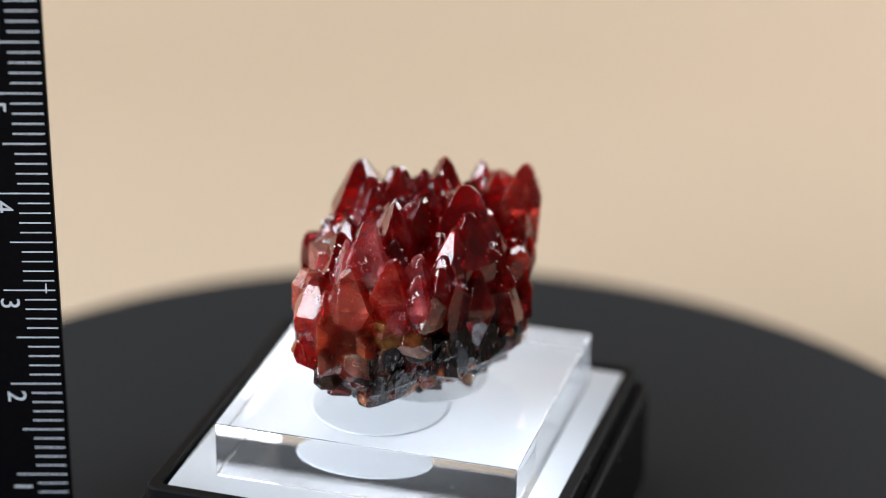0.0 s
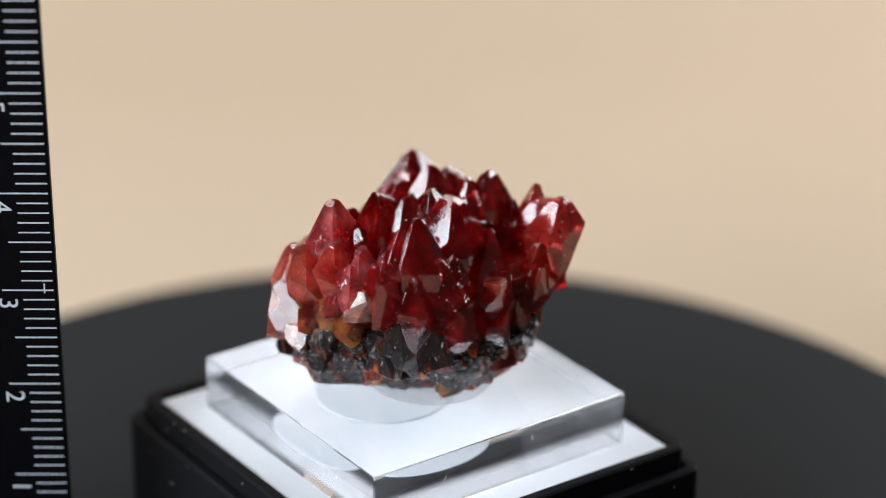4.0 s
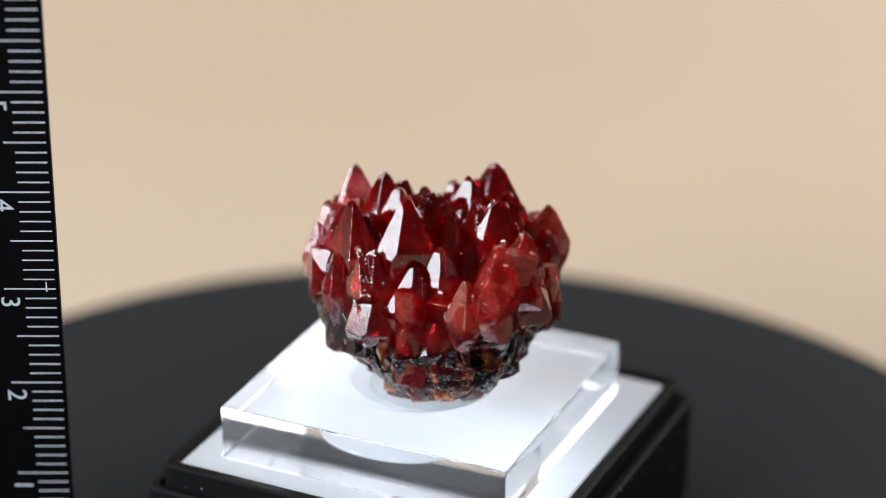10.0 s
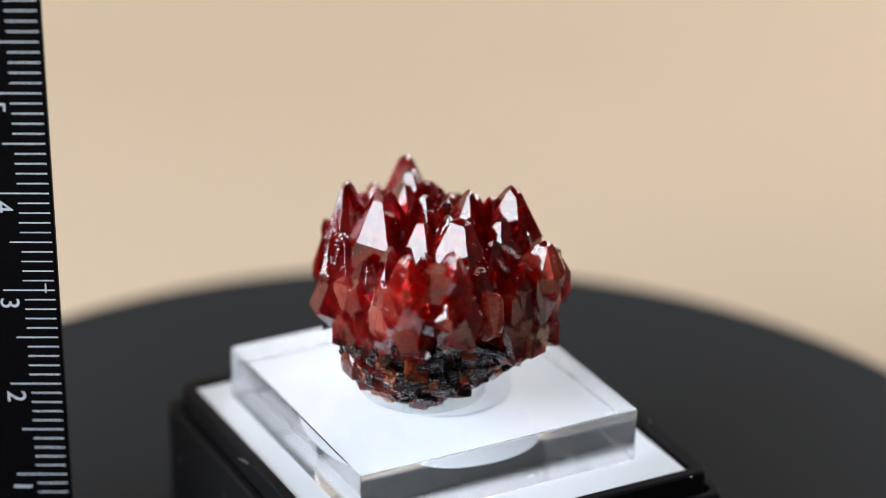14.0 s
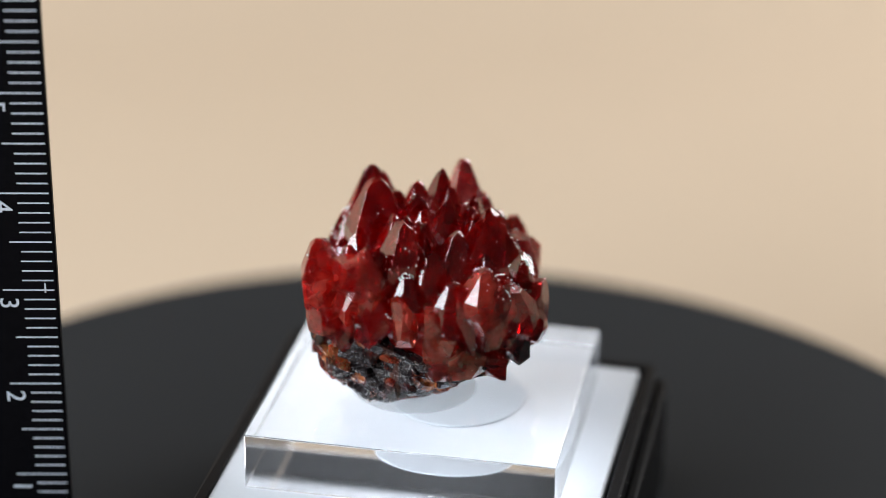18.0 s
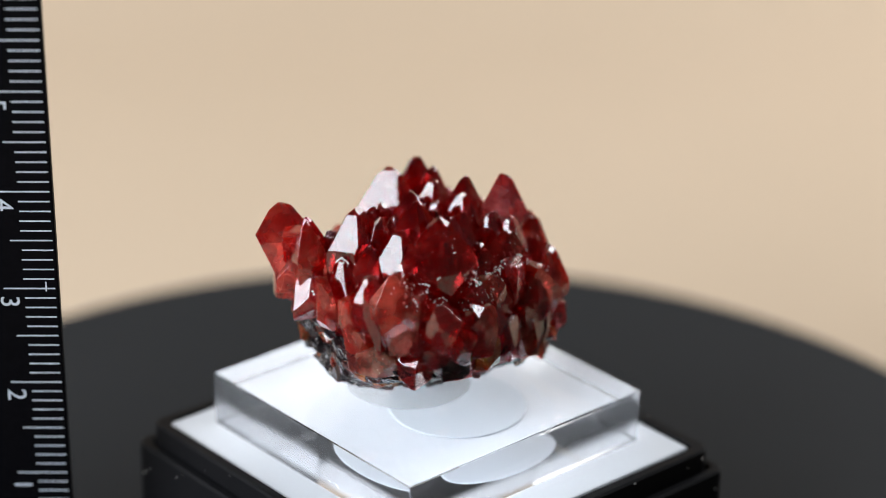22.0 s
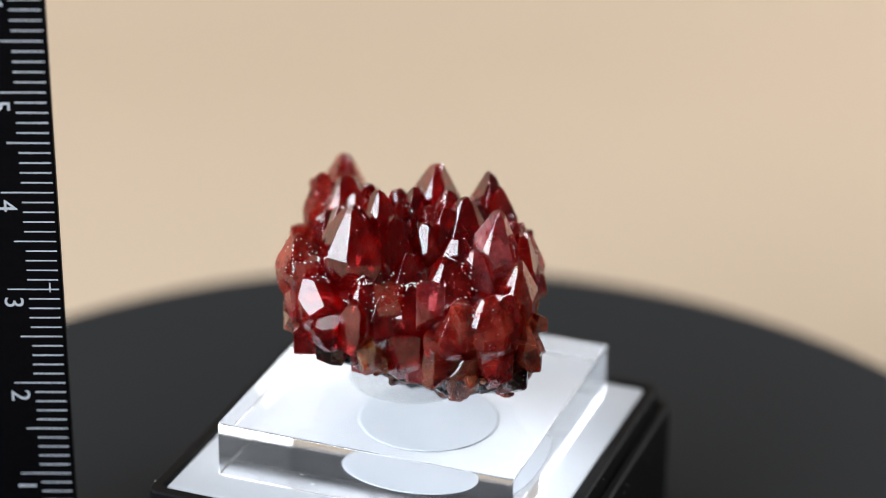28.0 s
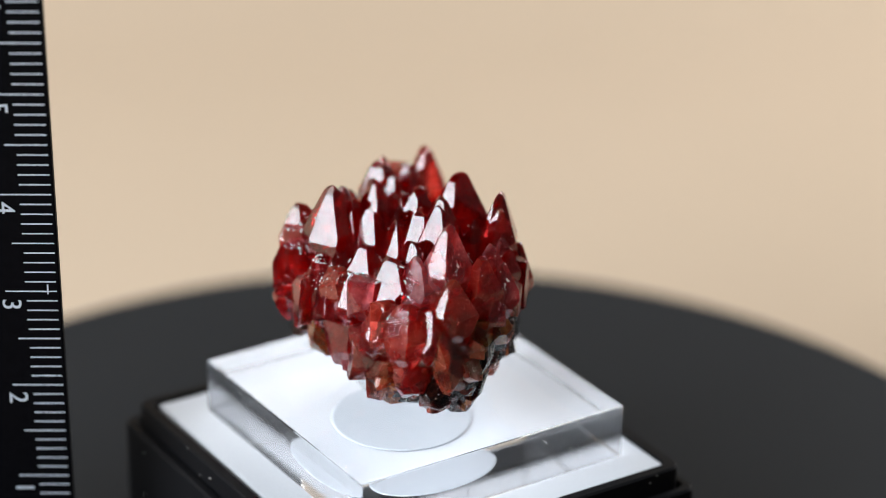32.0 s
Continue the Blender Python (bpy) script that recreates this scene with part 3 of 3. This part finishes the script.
stone(-2.6, -6.3, 11.8, 1.8, 1.5, 0, 9, 4.4, seed=43)
stone(-0.3, -10.2, 10.0, 1.5, 1.3, 0, 7, 3.8, PINK, seed=44)
stone(-6.7, -9.5, 10.2, 2.0, 1.7, 0, 9, 4.6, BRIGHT, seed=45)
stone(-8.9, -8.6, 7.6, 1.9, 1.6, 130, 7, 4.0, BRIGHT, seed=46)
stone(-10.8, -4.0, 7.6, 1.9, 1.6, 100, 7.5, 4.0, BRIGHT, seed=47, chips=1)
stone(-9.2, 0.6, 8.6, 2.2, 1.8, 90, 8, 4.4, seed=48, chips=1)
stone(-9.8, 3.4, 7.4, 2.0, 1.6, 90, 7, 3.6, seed=49, chips=1)
stone(-9.2, 5.2, 9.0, 1.9, 1.6, 90, 8, 4.0, seed=50)
stone(-5.0, 12.0, 11.2, 2.3, 1.9, 30, 9, 4.0, BRIGHT, seed=51, flat=0.4)
stone(-2.0, 11.8, 10.0, 1.9, 1.6, 20, 8, 3.6, seed=52, flat=0.4)
stone(2.3, 10.4, 10.2, 2.2, 1.8, 0, 9, 5.0, seed=53)
stone(4.7, 8.6, 11.8, 1.7, 1.5, 0, 10, 4.6, seed=54)
stone(5.4, -7.6, 9.4, 1.7, 1.4, 26, 8, 4.4, seed=55, faces=BLADE)
stone(1.8, -5.0, 12.2, 1.8, 1.5, 26, 9, 4.6, seed=56)
stone(9.0, 3.2, 8.0, 1.8, 1.5, 60, 7, 4.6, seed=57)

# broken crystals on the flank
lump(6.9, 10.4, 10.3, 1.7, 1.6, 1.6, BRIGHT, 21, turn_z=0.5, cuts=5, label="pale red cleaved block")
lump(7.6, 10.4, 7.6, 1.7, 1.5, 1.6, BRIGHT, 61, turn_z=0.6, cuts=9, label="red broken crystal with a bright face", facet=(20, 60, 0.7))
lump(9.8, 8.2, 6.2, 1.7, 1.7, 2.2, RED, 23, turn_z=0.9, cuts=12)
lump(4.8, 11.2, 6.2, 1.8, 1.6, 2.4, RED, 22, turn_z=0.4, cuts=10)
lump(-3.0, 12.2, 6.2, 1.15, 1.0, 3.3, RED, 42, turn_z=1.75, cuts=6, label="red column with a broken top")
lump(-4.7, 11.8, 6.4, 1.15, 1.1, 3.4, RED, 26, turn_z=1.9, cuts=6, label="red column with a broken top")
lump(-6.4, 10.9, 6.3, 1.2, 1.1, 3.3, RED, 24, turn_z=2.0, cuts=7, label="red column with a broken top")
lump(-8.0, 9.3, 5.6, 2.4, 2.3, 2.7, RED, 25, turn_z=2.3, cuts=40, label="rounded red crystal with pale veins")
lump(-10.0, 8.6, 3.6, 1.5, 1.5, 1.8, RED, 43, turn_z=2.5, cuts=18)
lump(-9.6, 6.0, 4.6, 1.9, 1.7, 2.6, RED, 27, turn_z=2.7, cuts=12, label="red veined broken crystal")
lump(-3.3, 12.4, 2.0, 1.9, 1.1, 1.4, PALE, 30, turn_z=0.1, cuts=9, label="pale pink broken crystal")
lump(-7.6, -9.9, 2.8, 2.3, 2.1, 2.8, BROWN, 28, turn_z=0.2, cuts=16, label="large pale veined crystal with flat cleaved faces", facet=(-82, 62, 0.5))
lump(-0.7, -9.9, 3.2, 1.7, 1.4, 1.7, AMBER, 29, turn_z=0.2, cuts=14, label="amber broken crystal")
lump(1.0, -9.9, 6.2, 1.7, 1.3, 1.5, PALE, 62, turn_z=0.5, cuts=12, label="pale amber broken crystal")
lump(-1.9, -10.5, 5.6, 1.2, 1.0, 1.1, PINK, 83, turn_z=0.9, cuts=10, label="pale pink broken crystal")
lump(-9.2, -8.4, 3.4, 1.2, 1.2, 1.3, PALE, 84, turn_z=0.4, cuts=7, label="pale cleaved crystal", facet=(-92, 60, 0.6))
lump(-6.0, -11.2, 1.0, 1.2, 1.0, 1.2, PALE, 85, turn_z=0.1, cuts=7, label="pale cleaved crystal", facet=(-74, 64, 0.6))
lump(-5.0, -10.9, 3.0, 1.0, 0.9, 1.2, BROWN, 86, turn_z=0.7, cuts=9)
lump(-3.4, -9.9, 3.4, 1.4, 1.2, 1.8, AMBER, 65, turn_z=0.3, cuts=12)
lump(3.4, -8.6, 6.6, 1.6, 1.5, 2.4, RED, 44, turn_z=5.1, cuts=12)
lump(4.2, -7.5, 2.0, 1.0, 1.9, 2.6, RUST, 66, turn_z=5.2, cuts=7, label="smooth dark grey slab of matrix")
lump(2.0, -8.3, 0.4, 0.9, 1.7, 2.4, RUST, 67, turn_z=4.9, cuts=8, label="smooth dark grey slab of matrix")
lump(6.2, -5.8, 0.2, 1.0, 1.9, 2.6, RUST, 68, turn_z=5.5, cuts=8, label="smooth dark grey slab of matrix")
lump(8.4, -3.8, 3.6, 1.5, 2.2, 2.4, RED, 46, turn_z=0.0, cuts=12, label="veined broken crystal with a bright face", facet=(-26, 62, 0.75))
lump(9.0, 0.6, 5.2, 1.4, 1.8, 2.8, RED, 69, turn_z=-0.7, cuts=10, label="striated red crystal plate", facet=(-55, 66, 0.7))
lump(9.6, 3.6, 2.4, 1.2, 1.9, 2.8, RED, 70, turn_z=0.4, cuts=12)
lump(7.6, 1.0, 0.9, 1.2, 1.7, 2.4, DARK, 71, turn_z=0.1, cuts=12)
lump(7.9, 7.8, 0.6, 1.0, 1.2, 1.2, AMBER, 63, turn_z=0.8, cuts=12)
lump(-10.0, -7.4, 0.6, 1.8, 1.8, 2.2, BRIGHT, 31, turn_z=3.9, cuts=16, label="dark red broken crystal")
lump(-8.4, -9.0, -2.0, 1.8, 1.6, 1.6, DARK, 73, turn_z=3.9, cuts=14)
lump(-10.6, -2.4, 1.4, 1.6, 1.9, 2.2, BROWN, 74, turn_z=3.3, cuts=14)
lump(-10.2, 1.4, 1.6, 1.4, 1.9, 2.4, RED, 75, turn_z=3.0, cuts=12)
lump(-10.2, 4.0, 0.6, 1.3, 1.6, 1.8, AMBER, 32, turn_z=2.7, cuts=14)
lump(-8.6, 7.8, 0.4, 1.3, 1.5, 1.6, DARK, 76, turn_z=2.5, cuts=14)


lump(5.6, 0.9, -4.6, 1.0, 1.4, 0.7, AMBER, 80, turn_z=0.2, cuts=12, label="small orange-brown block")
lump(4.6, -1.6, -4.8, 0.9, 1.1, 0.6, AMBER, 81, turn_z=-0.3, cuts=12, label="small orange-brown block")
lump(7.0, 4.6, -3.2, 0.8, 1.0, 0.8, AMBER, 82, turn_z=0.5, cuts=12, label="small orange-brown block")


def flank_fill():
    """Smaller crystals and broken columns that close the flank from the girdle to the foot."""
    rng = random.Random(11)
    for z0, count in ((7.2, 15), (4.6, 17), (2.4, 18)):
        for k in range(count):
            a = 2 * math.pi * (k + rng.uniform(-0.3, 0.3)) / count
            z = z0 + rng.uniform(-1.2, 1.2)
            shore = round_about(SHORE, a)
            if z < shore + 0.8:
                continue
            w = rng.uniform(1.2, 2.2)
            x, y = flank(a, z - 1.5, 0.9 * w + rng.uniform(0.3, 1.2))
            warm = 150 < math.degrees(a) % 360 < 285
            lump(x, y, z - 1.8, w * 0.75, w * 0.85, rng.uniform(1.6, 2.6), rng.choice((BRIGHT, BRIGHT, PINK, RED) if warm else (RED, RED, BRIGHT)),
                 300 + k + int(z0 * 100), "broken_crystal", a + rng.gauss(0, 0.3), 10, grow=0.5)
    # glassy dark pieces of the foot, then small grains between them
    for ring, count, small in ((0.6, 12, 0), (-1.6, 11, 0), (-3.4, 7, 0), (0.4, 12, 1), (-1.4, 13, 1), (-3.4, 10, 1)):
        for k in range(count):
            a = 2 * math.pi * (k + rng.uniform(-0.45, 0.45)) / count
            z = ring + rng.uniform(-0.6, 0.6) + (0.3 * round_about(SHORE, a) if ring > -1 else 0)
            if small:
                w, h, d = rng.uniform(0.4, 0.9), rng.uniform(0.4, 0.9), rng.uniform(0.4, 0.7)
            else:
                w, h, d = rng.uniform(1.0, 1.8), rng.uniform(1.3, 2.2), rng.uniform(0.8, 1.2)
            x, y = flank(a, z - 0.5 * h, d * (1.2 if small else 1.05) + rng.uniform(0, 0.3))
            deg = (math.degrees(a) + 180) % 360 - 180
            if small:
                kind = rng.choice((AMBER, PALE, BROWN, DARK) if deg < -60 or deg > 120 else (AMBER, DARK, BROWN, DARK))
            elif deg < -120 or deg > 130:
                kind = rng.choice((DARK, DARK, BROWN, AMBER))
            elif deg < -60:
                kind = rng.choice((DARK, AMBER, BROWN))
            elif deg < -20:
                kind = rng.choice((DARK, RUST, RUST))
            else:
                kind = rng.choice((DARK, DARK, BROWN))
            if ring < -2 and not small:
                kind = DARK
            lump(x, y, max(z, -6.05 + h, min(2.5, foot(x, y)) + 0.75 * h), d, w, h, kind, 500 + 40 * int(ring * 10) + k + 1000 * small, "chunk", a, 14, grow=0.8)


flank_fill()


def druse():
    """Tiny glittering grains grown over the crystals, scattered and in clusters."""
    rng = random.Random(5)
    total, sums = 0.0, []
    for a, v, n in SKIN:
        total += a
        sums.append(total)
    bm = bmesh.new()

    def grain(p, size):
        vs = []
        for q in ((1, 0, 0), (-1, 0, 0), (0, 1, 0), (0, -1, 0), (0, 0, 1), (0, 0, -1)):
            vs.append(bm.verts.new(p + Vector(q) * size * rng.uniform(0.35, 1.6)))
        for t in ((0, 2, 4), (2, 1, 4), (1, 3, 4), (3, 0, 4), (2, 0, 5), (1, 2, 5), (3, 1, 5), (0, 3, 5)):
            bm.faces.new([vs[j] for j in t])

    for i in np.searchsorted(np.array(sums), [rng.random() * total for _ in range(800)]):
        a, v, n = SKIN[int(i)]
        w = [rng.random() ** 1.5 for _ in v]
        p = sum((c * k for c, k in zip(v, w)), Vector()) / sum(w)
        if noise.noise(p * 420) < -0.02:
            continue
        if rng.random() < 0.11 and 2 < p.z / MM - LIFT < 11:
            side = n.orthogonal().normalized()
            along = rng.uniform(0, 6.3)
            for k in range(rng.randint(6, 16)):
                b = along + rng.gauss(0, 0.5)
                grain(p + (Matrix.Rotation(b, 3, n) @ side) * rng.uniform(-0.6, 0.6) * MM, rng.uniform(0.05, 0.14) * MM)
        else:
            grain(p, rng.choice((0.03, 0.04, 0.05, 0.06, 0.08)) * MM)
    for p, q in rng.sample(EDGES, min(90, len(EDGES))):
        start, span = rng.uniform(0, 0.6), rng.uniform(0.2, 0.4)
        for k in range(rng.randint(4, 14)):
            side = Vector((rng.gauss(0, 1), rng.gauss(0, 1), rng.gauss(0, 1))) * 0.05 * MM
            grain(p.lerp(q, start + span * rng.random()) + side, rng.uniform(0.03, 0.10) * MM)
    for c in ((-7.2, 9.8, 9.0), (-5.9, 10.9, 9.4), (7.4, -5.0, 9.4), (7.8, -4.6, 7.6), (2.4, 9.4, 10.6), (-9.0, 6.2, 9.2), (-9.8, 1.3, 8.0), (-9.4, 3.8, 7.6), (-8.6, -3.6, 8.6), (-4.6, -6.0, 9.6)):
        c = Vector((c[0], c[1], c[2] + LIFT)) * MM
        near = [f for f in SKIN if (sum(f[1], Vector()) / len(f[1]) - c).length < 1.9 * MM and f[2].z > 0.1]
        for k in range(80 if near else 0):
            a, v, n = rng.choice(near)
            w = [rng.random() ** 1.5 for _ in v]
            grain(sum((q * u for q, u in zip(v, w)), Vector()) / sum(w), rng.uniform(0.04, 0.13) * MM)
    ob = part("druse", bm, SUGAR, CLUSTER, "fine white glittering grains")
    ob["kind"] = "stuff"


druse()

motions()
